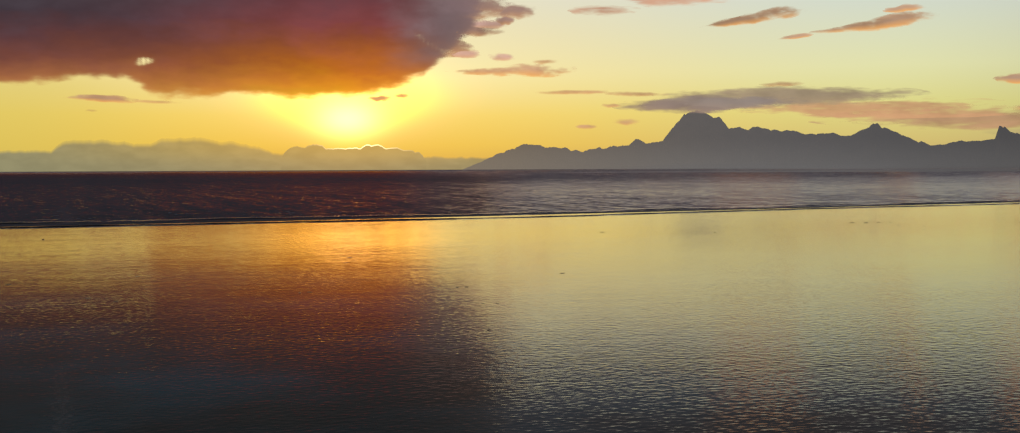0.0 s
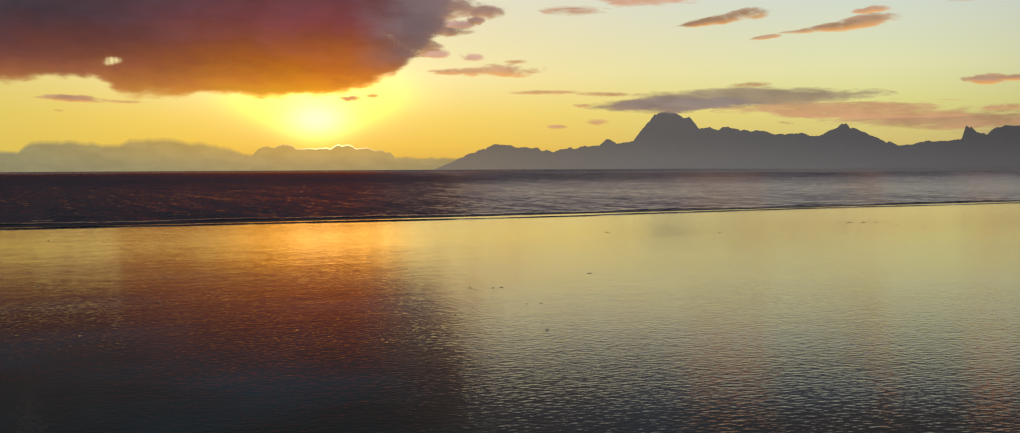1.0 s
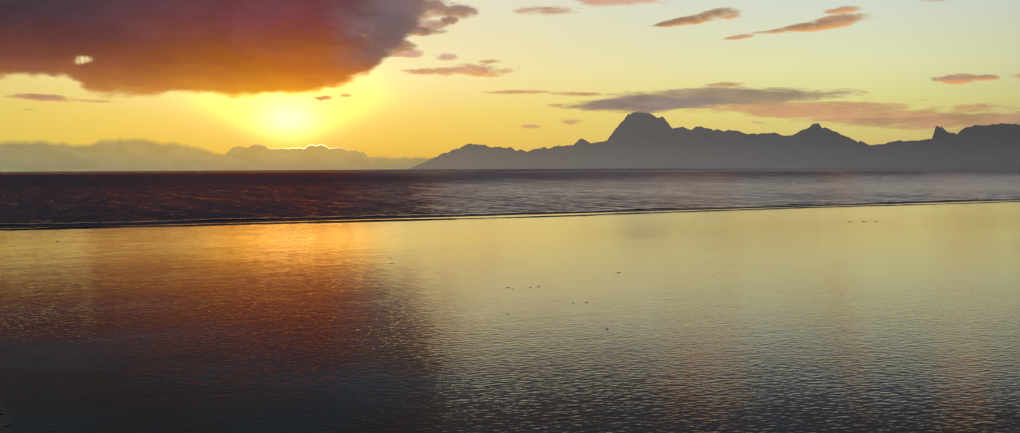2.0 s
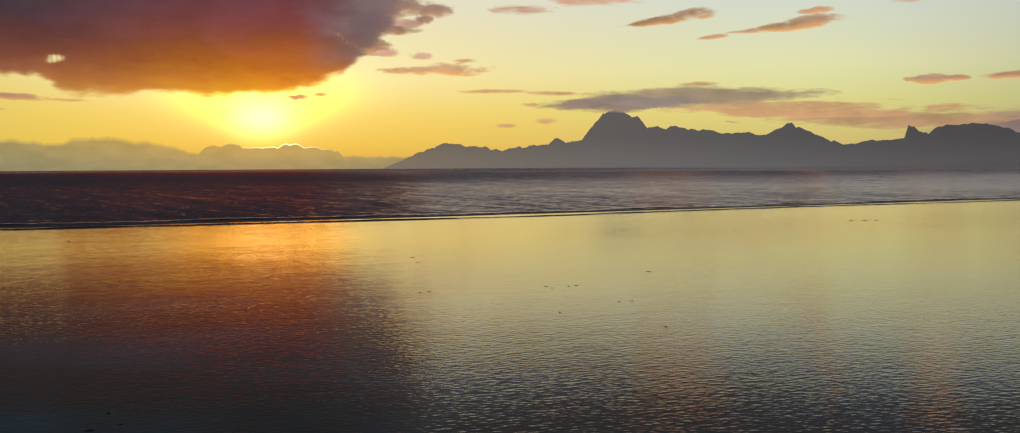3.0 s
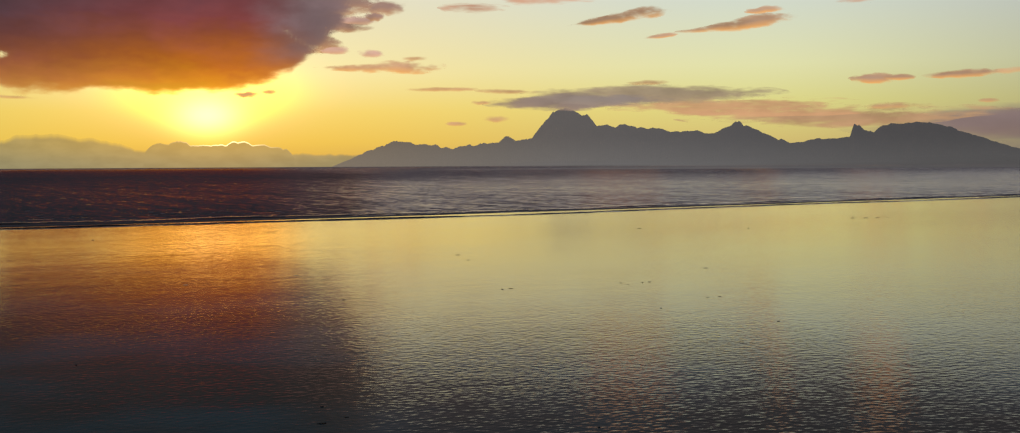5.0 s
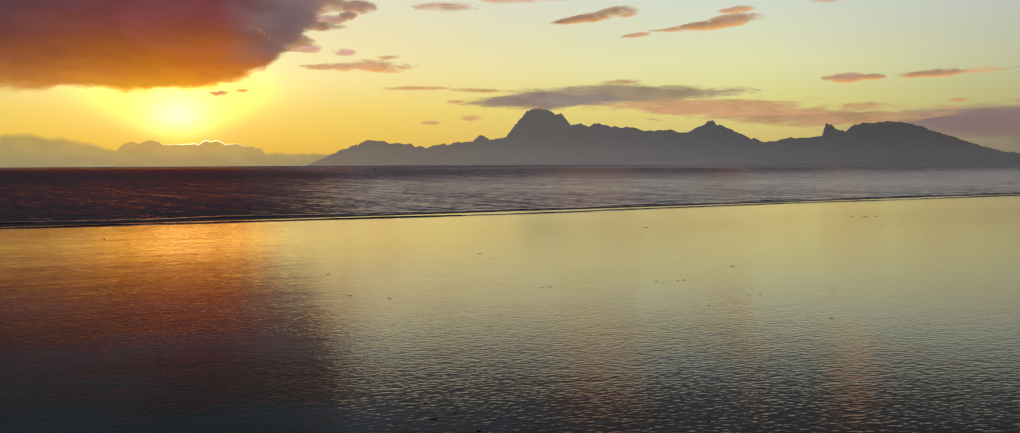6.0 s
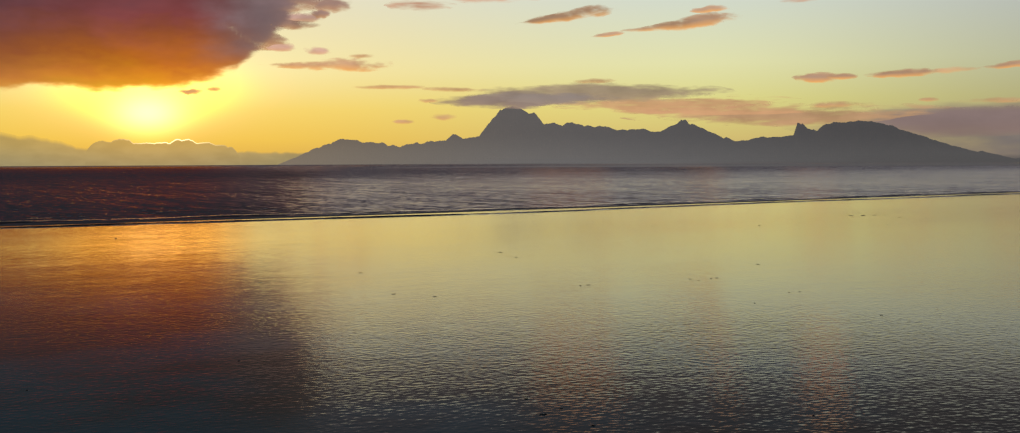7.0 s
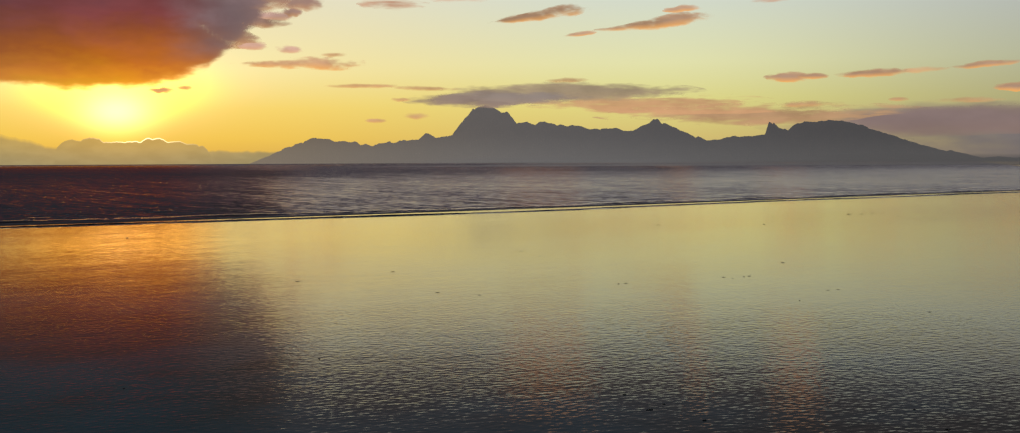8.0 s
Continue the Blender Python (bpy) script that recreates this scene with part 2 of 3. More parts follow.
def cloud_material(name, size, ragged, soft, rim, mottle, heavy=False, layered=1.0, dims=0.0):
    """Vapour with the evening light painted in as emission. Body colour: the object's colour; thick: how deep the
    vapour is; low: its underside; rim: strength of the orange painted there; dims: how far its painted glow falls off
    away from the sun.
    """
    mat, n = material(name)
    spot = place(n)
    thick = n.add("ShaderNodeAttribute", attribute_name="thick").outputs["Fac"]
    low = n.add("ShaderNodeAttribute", attribute_name="low").outputs["Fac"]
    flat = n.stretch(spot, (0.36, 0.36, layered))
    big = n.math("SUBTRACT", n.noise(flat, size, 3.0, 0.5), 0.5)
    fine = n.math("SUBTRACT", n.noise(flat, size * 3.6, 3.0, 0.5), 0.5)
    depth = n.math("ADD", thick, n.math("MULTIPLY", n.math("ADD", big, n.math("MULTIPLY", fine, 0.45)), ragged))
    broad = n.math("SUBTRACT", n.noise(n.stretch(spot, (0.7, 0.7, 1.5)), size * 0.45, 4.0, 0.55), 0.5)
    u, v = bearing(n, spot)
    if heavy:
        # the hidden sun's light is painted in by height and bearing: yellow and orange near it, red, then plum and
        # slate further off
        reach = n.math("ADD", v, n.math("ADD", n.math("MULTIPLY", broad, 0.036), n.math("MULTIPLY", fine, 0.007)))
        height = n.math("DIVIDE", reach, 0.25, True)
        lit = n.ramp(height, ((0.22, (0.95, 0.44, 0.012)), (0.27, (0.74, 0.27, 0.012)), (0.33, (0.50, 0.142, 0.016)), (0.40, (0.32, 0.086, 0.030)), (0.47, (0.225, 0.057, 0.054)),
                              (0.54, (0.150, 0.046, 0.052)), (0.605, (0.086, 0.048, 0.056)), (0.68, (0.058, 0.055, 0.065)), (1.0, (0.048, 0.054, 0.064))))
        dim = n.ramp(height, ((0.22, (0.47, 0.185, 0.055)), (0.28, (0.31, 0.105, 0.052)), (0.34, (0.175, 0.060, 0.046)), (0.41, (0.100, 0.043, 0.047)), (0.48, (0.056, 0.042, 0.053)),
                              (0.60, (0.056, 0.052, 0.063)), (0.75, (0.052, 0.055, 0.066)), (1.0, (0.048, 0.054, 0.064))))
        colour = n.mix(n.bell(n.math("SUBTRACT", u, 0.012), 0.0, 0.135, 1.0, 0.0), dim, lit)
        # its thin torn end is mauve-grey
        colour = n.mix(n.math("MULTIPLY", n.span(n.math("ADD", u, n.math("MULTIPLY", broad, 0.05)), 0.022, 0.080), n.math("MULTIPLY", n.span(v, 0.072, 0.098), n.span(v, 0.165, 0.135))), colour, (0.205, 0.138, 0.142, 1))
    else:
        colour = n.add("ShaderNodeObjectInfo").outputs["Color"]
        # orange sun glow painted into vapour near the sun's bearing
        near = n.bell(u, v, 0.16, 0.040, 0.055)
        colour = n.mix(n.math("MULTIPLY", near, 0.75), colour, (0.68, 0.30, 0.07, 1))
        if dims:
            # painted air light, falling off away from the sun
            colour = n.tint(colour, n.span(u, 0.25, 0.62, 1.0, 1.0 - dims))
    colour = n.tint(colour, n.span(n.math("ADD", broad, n.math("MULTIPLY", big, 0.5)), -0.22, 0.22, 1.0 - mottle, 1.0 + mottle))
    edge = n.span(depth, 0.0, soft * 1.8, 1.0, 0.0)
    # orange sunset light painted on undersides and thin edges
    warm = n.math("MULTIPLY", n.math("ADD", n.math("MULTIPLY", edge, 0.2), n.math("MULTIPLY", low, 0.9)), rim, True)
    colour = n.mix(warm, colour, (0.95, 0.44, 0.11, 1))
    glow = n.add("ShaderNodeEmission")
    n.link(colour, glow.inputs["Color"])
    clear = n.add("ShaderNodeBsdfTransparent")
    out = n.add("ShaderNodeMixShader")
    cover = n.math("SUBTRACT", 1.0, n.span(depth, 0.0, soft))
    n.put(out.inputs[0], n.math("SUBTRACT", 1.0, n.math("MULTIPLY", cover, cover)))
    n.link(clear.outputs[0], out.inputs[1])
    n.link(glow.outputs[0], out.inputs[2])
    finish(n, out.outputs[0])
    mat.cycles.emission_sampling = "NONE"
    return mat


CLOUD = cloud_material("small_cloud_vapour", 0.020, 2.1, 1.0, 0.9, 0.18)
STREAK = cloud_material("streak_cloud_vapour", 0.020, 2.0, 1.7, 0.5, 0.2)
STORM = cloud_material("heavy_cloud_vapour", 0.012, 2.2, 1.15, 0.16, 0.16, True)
PUFF = cloud_material("torn_cloud_vapour", 0.022, 1.9, 1.2, 0.45, 0.2)
VEIL = cloud_material("veil_cloud_vapour", 0.012, 2.8, 1.5, 0.10, 0.18, layered=2.4)
CAPPING = cloud_material("cap_cloud_vapour", 0.016, 1.7, 1.1, 0.08, 0.16, layered=1.5)
DUSK = cloud_material("dusky_bank_vapour", 0.006, 1.1, 1.2, 0.05, 0.12, layered=1.6)
PAINTED_MIST = cloud_material("painted_mist_vapour", 0.006, 0.7, 1.8, 0.0, 0.05, dims=0.4)


def bank_material(name, soft, lining):
    """the bank of cloud on the horizon: glowing grey-yellow vapour, thin along its top; lining: strength of the sun rim
    painted on its upper edge
    """
    mat, n = material(name)
    spot = place(n)
    low = n.add("ShaderNodeAttribute", attribute_name="low").outputs["Fac"]
    u, v = bearing(n, spot)
    drift = n.noise(n.stretch(spot, (1, 1, 2.5)), 0.011, 5.0)
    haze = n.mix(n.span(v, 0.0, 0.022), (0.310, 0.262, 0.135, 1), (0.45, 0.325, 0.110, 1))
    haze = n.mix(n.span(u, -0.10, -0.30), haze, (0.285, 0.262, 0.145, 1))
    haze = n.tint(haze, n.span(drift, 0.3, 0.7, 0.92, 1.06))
    # orange sun warmth painted into the emission round the sun's bearing
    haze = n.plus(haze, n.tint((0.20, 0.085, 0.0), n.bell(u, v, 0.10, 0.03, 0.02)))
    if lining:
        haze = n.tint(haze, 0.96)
        # bright sunlit rim painted as extra emission along the top
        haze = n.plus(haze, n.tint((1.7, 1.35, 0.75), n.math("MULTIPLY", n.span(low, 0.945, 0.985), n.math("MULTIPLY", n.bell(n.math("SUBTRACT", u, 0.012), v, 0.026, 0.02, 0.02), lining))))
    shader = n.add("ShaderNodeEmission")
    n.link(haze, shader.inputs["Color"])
    clear = n.add("ShaderNodeBsdfTransparent")
    out = n.add("ShaderNodeMixShader")
    n.put(out.inputs[0], n.span(low, 1.0, 1.0 - soft, 0.15, 1.0))
    n.link(clear.outputs[0], out.inputs[1])
    n.link(shader.outputs[0], out.inputs[2])
    finish(n, out.outputs[0])
    mat.cycles.emission_sampling = "NONE"
    return mat


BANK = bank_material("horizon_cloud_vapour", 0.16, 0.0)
RIM_BANK = bank_material("painted_rim_vapour", 0.01, 1.0)


# ---- building helpers ----
def mesh_of(name, verts, faces, mat, smooth=True, attributes=()):
    me = bpy.data.meshes.new(name)
    me.from_pydata([tuple(v) for v in verts], [], [tuple(f) for f in faces])
    if smooth:
        me.polygons.foreach_set("use_smooth", [True] * len(me.polygons))
    for key, values in attributes:
        me.attributes.new(key, "FLOAT", "POINT").data.foreach_set("value", np.asarray(values, dtype=np.float32))
    me.materials.append(mat)
    me.update()
    return me


def grid_faces(rows, cols, closed=False, flip=False):
    last = cols if closed else cols - 1
    faces = [(r * cols + c, r * cols + (c + 1) % cols, (r + 1) * cols + (c + 1) % cols, (r + 1) * cols + c)
             for r in range(rows - 1) for c in range(last)]
    return [f[::-1] for f in faces] if flip else faces


def polar(az, el, radius):
    """a place from its bearing and height in degrees and its distance"""
    return Vector((radius * math.sin(radians(az)), radius * math.cos(radians(az)), radius * math.tan(radians(el))))


def part(name, me, parent, label=""):
    ob = new(name, me)
    ob.parent = parent
    return tagged(ob, label)


# ---- ground: lagoon and open sea ----
def reef(x):
    """how far out the lagoon ends at x: the reef runs away from the shore to the north-east"""
    return 177.0 + 0.13 * (0.5 * (x - 45) + np.hypot(0.5 * (x - 45), 14.0))


rings = [0.0] + [6.0 * 1.32 ** i for i in range(26)]
verts, cols = [], 72
for r in rings:
    for c in range(cols):
        a = 2 * math.pi * c / cols
        verts.append((r * math.cos(a), r * math.sin(a), 0.0))
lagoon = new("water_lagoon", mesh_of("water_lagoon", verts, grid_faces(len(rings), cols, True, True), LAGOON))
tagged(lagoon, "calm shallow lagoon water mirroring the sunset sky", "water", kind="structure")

rng = np.random.default_rng(4)
outs = [0.0]
while outs[-1] < 6500:
    outs.append(outs[-1] + 0.7 + outs[-1] * 0.012)
outs = np.array(outs)
cols = 520
lean = np.linspace(-1.0, 1.0, cols)
Y, L = np.meshgrid(outs, lean, indexing="ij")
X = 80 + L * (260 + Y * 1.5)
step = 0.7 + Y * 0.012 + (260 + Y * 1.5) * 2 / cols * 0.4
Z = np.zeros_like(X)
for k in range(46):
    size = 1.8 * 1.032 ** k * (1 + 0.3 * rng.random())
    turn = rng.normal(0.15, 0.85)
    kx, ky = math.sin(turn) * 2 * math.pi / size, math.cos(turn) * 2 * math.pi / size
    keep = np.clip(size / step / 2.5 - 0.6, 0, 1)
    Z += 0.0018 * size ** 0.62 * keep * np.sin(kx * X + ky * Y + rng.random() * 6.28)
Z *= np.clip(Y / 12, 0.15, 1)
verts = np.stack([X, Y + reef(X) + 9.5, Z + 0.16 - 0.16 * np.exp(-Y / 0.6)], -1).reshape(-1, 3).tolist()
sea = new("water_sea", mesh_of("water_sea", verts, grid_faces(len(outs), cols), SEA))
tagged(sea, "dark choppy open sea beyond the reef edge", "sea", kind="structure")


# ---- the waves that break along the reef ----
def breaking_wave(x0, x1, y, high, deep, seed, lip, label):
    """A long low swell with a steep shoreward side, and a lip of foam along its foot; lip: the foam's height."""
    count, steps = int(x1 - x0), 11
    verts, foam = [], []
    for i in range(count + 1):
        s = i / count
        x = x0 + (x1 - x0) * s
        taper = min(1.0, 5 * s, 5 * (1 - s)) ** 0.7
        wob = reef(x) - 177.0 + noise.noise((x * 0.018, 1.0, 0)) * 3.0 + noise.noise((x * 0.12, seed, 3)) * 0.5
        h = high * taper * (0.85 + 0.5 * noise.noise((x * 0.05, seed, 7)) + 0.25 * noise.noise((x * 0.4, seed, 9)))
        for j in range(steps):
            q = j / (steps - 1)
            bulge = math.sin(math.pi * q ** 0.55) ** 1.3
            verts.append((x, y + wob + deep * (q - 0.2), max(h, 0.015) * bulge + 0.004))
        f = taper * max(0.12, 0.8 + 1.1 * noise.noise((x * 0.07, seed, 21)) + 0.7 * noise.noise((x * 0.7, seed, 5)))
        for out, up in ((0.0, 0.03), (-0.25, lip * f), (-0.7, 0.8 * lip * f), (-0.9 - 1.4 * f, 0.012)):
            foam.append((x, y + wob - deep * 0.17 + out, up))
    ob = new("breaking_wave")
    part("swell", mesh_of("swell", verts, grid_faces(count + 1, steps, False, True), SURF), ob)
    part("foam", mesh_of("foam", foam, grid_faces(count + 1, 4, False, True), FOAM), ob, "thin lip of pale foam")
    return tagged(ob, label, "wave", "waves along the reef")


REEF_WAVE = "low dark wave breaking with foam along the reef edge"
RUN_WAVE = "thin last ripple of a wave running into the lagoon"
for x0, x1, y, high, deep, seed in ((-95, 30, 192, 0.42, 8, 1), (5, 105, 191, 0.34, 8, 2), (85, 175, 191.5, 0.32, 8, 3), (150, 255, 190, 0.40, 8, 4), (230, 350, 191, 0.40, 8, 5)):
    breaking_wave(x0, x1, y, high, deep, seed, 0.07, REEF_WAVE)
for x0, x1, y, high, deep, seed in ((-60, 40, 206, 0.14, 7, 6), (60, 150, 209, 0.12, 7, 7), (140, 290, 208, 0.18, 8, 8)):
    breaking_wave(x0, x1, y, high, deep, seed, 0.03, "low dark swell rising outside the reef")
for x0, x1, y, high, deep, seed in ((-95, 28, 180.5, 0.20, 3.0, 31), (8, 95, 178.5, 0.19, 2.6, 32), (75, 185, 179.5, 0.17, 2.6, 33), (160, 335, 179.5, 0.18, 3.0, 34)):
    breaking_wave(x0, x1, y, high, deep, seed, 0.03, RUN_WAVE)


# ---- the island ----
def ridge(az, peaks, rugged, seed, reach, jagged):
    """the skyline's height in degrees at a bearing: mountains as (bearing, height, left slope, right slope)"""
    best = -1.0
    for at, top, left, right in peaks:
        fall = (at - az) * left if az < at else (az - at) * right
        best = max(best, top - fall - 0.9 * max(0.0, abs(az - at) - reach) ** 2)
    rough = noise.fractal((az * 2.6, seed, 0.0), jagged, 2.1, 6) * rugged
    return best + rough * min(1.0, max(0.0, best * 2))


def mountains(name, mat, skyline, az0, az1, count, radius, deep, seed):
    """a range of hills, by its skyline's height at each bearing: a front slope up to the ridge with spurs and gullies, and a slope behind"""
    rows = 21
    verts, low = [], []
    for r in range(rows):
        q = r / (rows - 1)
        for c in range(count):
            az = az0 + (az1 - az0) * c / (count - 1)
            top = max(skyline(az), -0.3)
            if q < 0.7:
                lift = (q / 0.7) ** 1.3
                gully = noise.fractal((az * 3.0, q * 3.0, seed + 5.0), 0.9, 2.0, 4) * 0.16 * math.sin(math.pi * q / 0.7)
                lift = lift + gully
            else:
                lift = 1 - ((q - 0.7) / 0.3) ** 1.5
            d = radius + deep * (q - 0.7)
            base = -8.0
            verts.append(polar(az, 0, d) + Vector((0, 0, base + (radius * math.tan(radians(top)) + 4.7 - base) * lift)))
            low.append(lift if q <= 0.71 else 1.0)
    return mesh_of(name, verts, grid_faces(rows, count), mat, True, (("low", low),))


island = new("island")
tagged(island, "hazy grey mountainous island with jagged forested peaks across the sea", "island")
MASSIFS = (("headland", 19.35, 30.0, 4600.0, 2.4, ((22.35, 1.13, 0.39, 0.14), (21.7, 0.93, 0.42, 0.3), (23.15, 1.03, 0.3, 0.45), (24.15, 0.94, 0.3, 0.36), (25.75, 0.93, 0.22, 0.5),
                                               (26.9, 0.97, 0.12, 0.3), (27.42, 1.32, 0.75, 0.38), (28.4, 1.17, 0.1, 0.9))),
           ("summit", 27.4, 38.0, 4700.0, 0.45, ((28.6, 1.24, 0.4, 0.2), (29.08, 1.83, 1.35, 0.5), (29.62, 2.46, 1.25, 1.0), (30.2, 2.64, 0.45, 0.42), (31.2, 2.31, 0.3, 1.2), (31.8, 1.84, 0.5, 0.18),
                                            (32.95, 1.83, 0.14, 0.28), (33.7, 1.68, 0.1, 0.1), (34.5, 1.68, 0.05, 0.38), (35.3, 1.50, 0.1, 0.1), (36.15, 1.54, 0.06, 0.32))),
           ("horn", 34.8, 43.2, 4650.0, 1.3, ((36.2, 1.46, 0.2, 0.1), (37.3, 1.48, 0.3, 0.3), (37.98, 1.93, 0.9, 0.5), (38.18, 1.96, 0.5, 1.3), (38.45, 1.76, 1.0, 0.46), (38.5, 1.65, 0.5, 0.48), (40.05, 1.12, 0.3, 0.5))),
           ("far_massif", 39.4, 62.0, 4720.0, 1.3, ((40.8, 0.96, 0.3, 0.3), (41.7, 1.13, 0.2, 0.3), (43.0, 1.18, 0.1, 0.1), (43.22, 1.73, 3.0, 0.5), (43.42, 1.72, 3.0, 0.9), (43.9, 1.45, 2.0, 0.5), (44.8, 1.77, 0.75, 0.15),
                                                (45.9, 1.80, 0.1, 0.15), (46.4, 1.77, 0.1, 0.31), (47.4, 1.45, 0.3, 0.30), (48.6, 1.07, 0.3, 0.34), (49.8, 0.67, 0.3, 0.28), (51.1, 0.40, 0.2, 0.26), (53.0, 0.13, 0.1, 0.1), (55.0, 0.13, 0.05, 0.05), (58.0, 0.13, 0.01, 0.01))))
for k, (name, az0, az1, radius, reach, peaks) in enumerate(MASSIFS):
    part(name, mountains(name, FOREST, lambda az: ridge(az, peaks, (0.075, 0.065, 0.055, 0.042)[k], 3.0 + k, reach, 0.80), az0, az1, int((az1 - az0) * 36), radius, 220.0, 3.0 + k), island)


# ---- clouds ----
def vapour(name, mat, az, el, half_az, half_el, colour, seed, radius=4600.0, deep=60.0, tilt=0.0, taper=0.0, rows=26, cols=40):
    """A body of vapour, bulging to the shore and open behind, laid along the sky: thick falls to nothing at its outline. taper: thins its end of lesser bearing."""
    verts, thick, low = [], [], []
    centre = polar(az, el, radius)
    for r in range(rows):
        a = math.pi * r / (rows - 1) - math.pi / 2
        for c in range(cols):
            b = math.pi * (1 + c / (cols - 1))
            x, y, z = math.cos(a) * math.cos(b), math.cos(a) * math.sin(b), math.sin(a)
            lump = 1 + 0.13 * noise.fractal((x * 2.2 + seed, y * 1.5, z * 2.2), 0.9, 2.0, 3)
            zz = z * (1 + taper * x)
            zz += 0.25 * noise.noise((x * 2.0 + seed * 1.7, 4.0, 0.0)) * (1 - x * x)
            verts.append(polar(az + half_az * x * lump, el + half_el * zz * lump + tilt * x, radius + deep * y * lump) - centre)
            thick.append(1 - (x * x + z * z))
            low.append(max(0.0, (0.12 - z) / 1.12))
    ob = new(name, mesh_of(name, verts, grid_faces(rows, cols), mat, True, (("thick", thick), ("low", low))))
    ob.location = centre
    ob.color = (*colour, 1)
    return ob


def cloud(mat, az, el, half_az, half_el, colour, label, seed, **shape):
    return tagged(vapour("cloud", mat, az, el, half_az, half_el, colour, seed, **shape), label, "cloud", "evening clouds")


def under(child, parent):
    """makes a body of vapour a part of a larger cloud"""
    child.parent = parent
    return child


def ease(a, b, x):
    q = min(1.0, max(0.0, (x - a) / (b - a)))
    return q * q * (3 - 2 * q)


def heavy_cloud():
    """A wide thick cloud with a lumpy, nearly level underside, a torn end and two rents in it."""
    cols, rows = 300, 280
    verts, thick, low = [], [], []
    for c in range(cols):
        az = -36.0 + 58.5 * c / (cols - 1)
        floor = 3.27 + 0.66 * ease(6.0, 4.2, az) - 0.40 * ease(1.5, -3.0, az) + 0.045 * max(0.0, az - 13.0) ** 2 + 0.35 * max(0.0, az - 17.6)
        floor += 0.12 * noise.fractal((az * 0.55, 3.0, 1.0), 0.9, 2.0, 4) + 0.10 * abs(noise.noise((az * 1.3, 8.0, 1.0)))
        for r in range(rows):
            q = r / (rows // 2 - 1) if r < rows // 2 else (rows - 1 - r) / (rows // 2 - 1)
            el = floor - 0.35 + (40.0 - floor) * q ** 2.2
            bulge = math.sin(math.pi * min(1.0, q * 0.8 + 0.1)) * 110 * (1 + 0.5 * noise.fractal((az * 0.5, el * 0.6, 2.0), 0.9, 2.0, 4))
            verts.append(polar(az, el, 4500 + (-bulge if r < rows // 2 else 20)))
            end = 19.4 + 1.3 * ease(5.2, 7.2, el) + 0.9 * ease(7.0, 9.0, el) - 0.15 * max(0.0, el - 12)
            end += 0.7 * noise.fractal((el * 1.1, 6.0, 2.0), 0.9, 2.0, 3)
            t = min((el - floor) / 0.55, (end - az) / (0.9 + 2.0 * ease(7.2, 9.5, el)), (38 - el) / 4, (az + 34) / 3, 3.6)
            t -= 0.95 * math.exp(-((az - 5.84 + 0.6 * (el - 5.2)) / 0.36) ** 2 - ((el - 5.27) / 0.22) ** 2)
            t -= 2.6 * math.exp(-((az - 5.3 - 0.6 * (el - 4.9)) / 0.8) ** 2 - ((el - 4.95) / 0.34) ** 2)
            t -= 1.8 * math.exp(-((az - 17.45 + 0.9 * (el - 6.0)) / 0.6) ** 2 - ((el - 6.0) / 0.42) ** 2)
            t -= 1.5 * math.exp(-((az - 16.9) / 1.0) ** 2 - ((el - 6.35) / 0.20) ** 2)
            t -= 4.6 * math.exp(-((az - 1.4) / 0.55) ** 2 - ((el - 13.0) / 2.6) ** 2)
            thick.append(t)
            low.append(math.exp(-max(0.0, el - floor) / 0.35))
    whole = new("cloud")
    whole.location = polar(8.0, 3.4, 4500)
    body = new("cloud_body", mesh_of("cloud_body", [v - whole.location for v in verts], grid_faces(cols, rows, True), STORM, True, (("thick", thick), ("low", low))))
    body.parent = whole
    for k, (az, el, wide, high, grey) in enumerate(((21.95, 7.25, 0.95, 0.34, 0.8), (21.35, 6.86, 0.45, 0.20, 0.9), (20.14, 6.37, 1.0, 0.28, 0.8), (19.05, 6.35, 0.6, 0.28, 0.7), (18.80, 5.67, 1.0, 0.52, 0.75),
                                              (19.70, 7.40, 1.9, 0.55, 0.75), (20.5, 6.67, 0.9, 0.22, 1.5), (21.19, 5.19, 0.6, 0.18, 1.9), (19.4, 5.33, 0.8, 0.18, 1.7))):
        puff = under(vapour("puff", PUFF, az, el, wide * 1.15, high * 1.2, (0.33 * grey, 0.215 * grey, 0.19 * grey), az * 2.3 + k, radius=4480, deep=40), whole)
        puff.location -= whole.location
        tagged(puff, "torn mauve-grey puff of vapour")
    return tagged(whole, "huge plum-coloured cloud glowing orange underneath over the sun", "cloud", "evening clouds")


heavy_cloud()
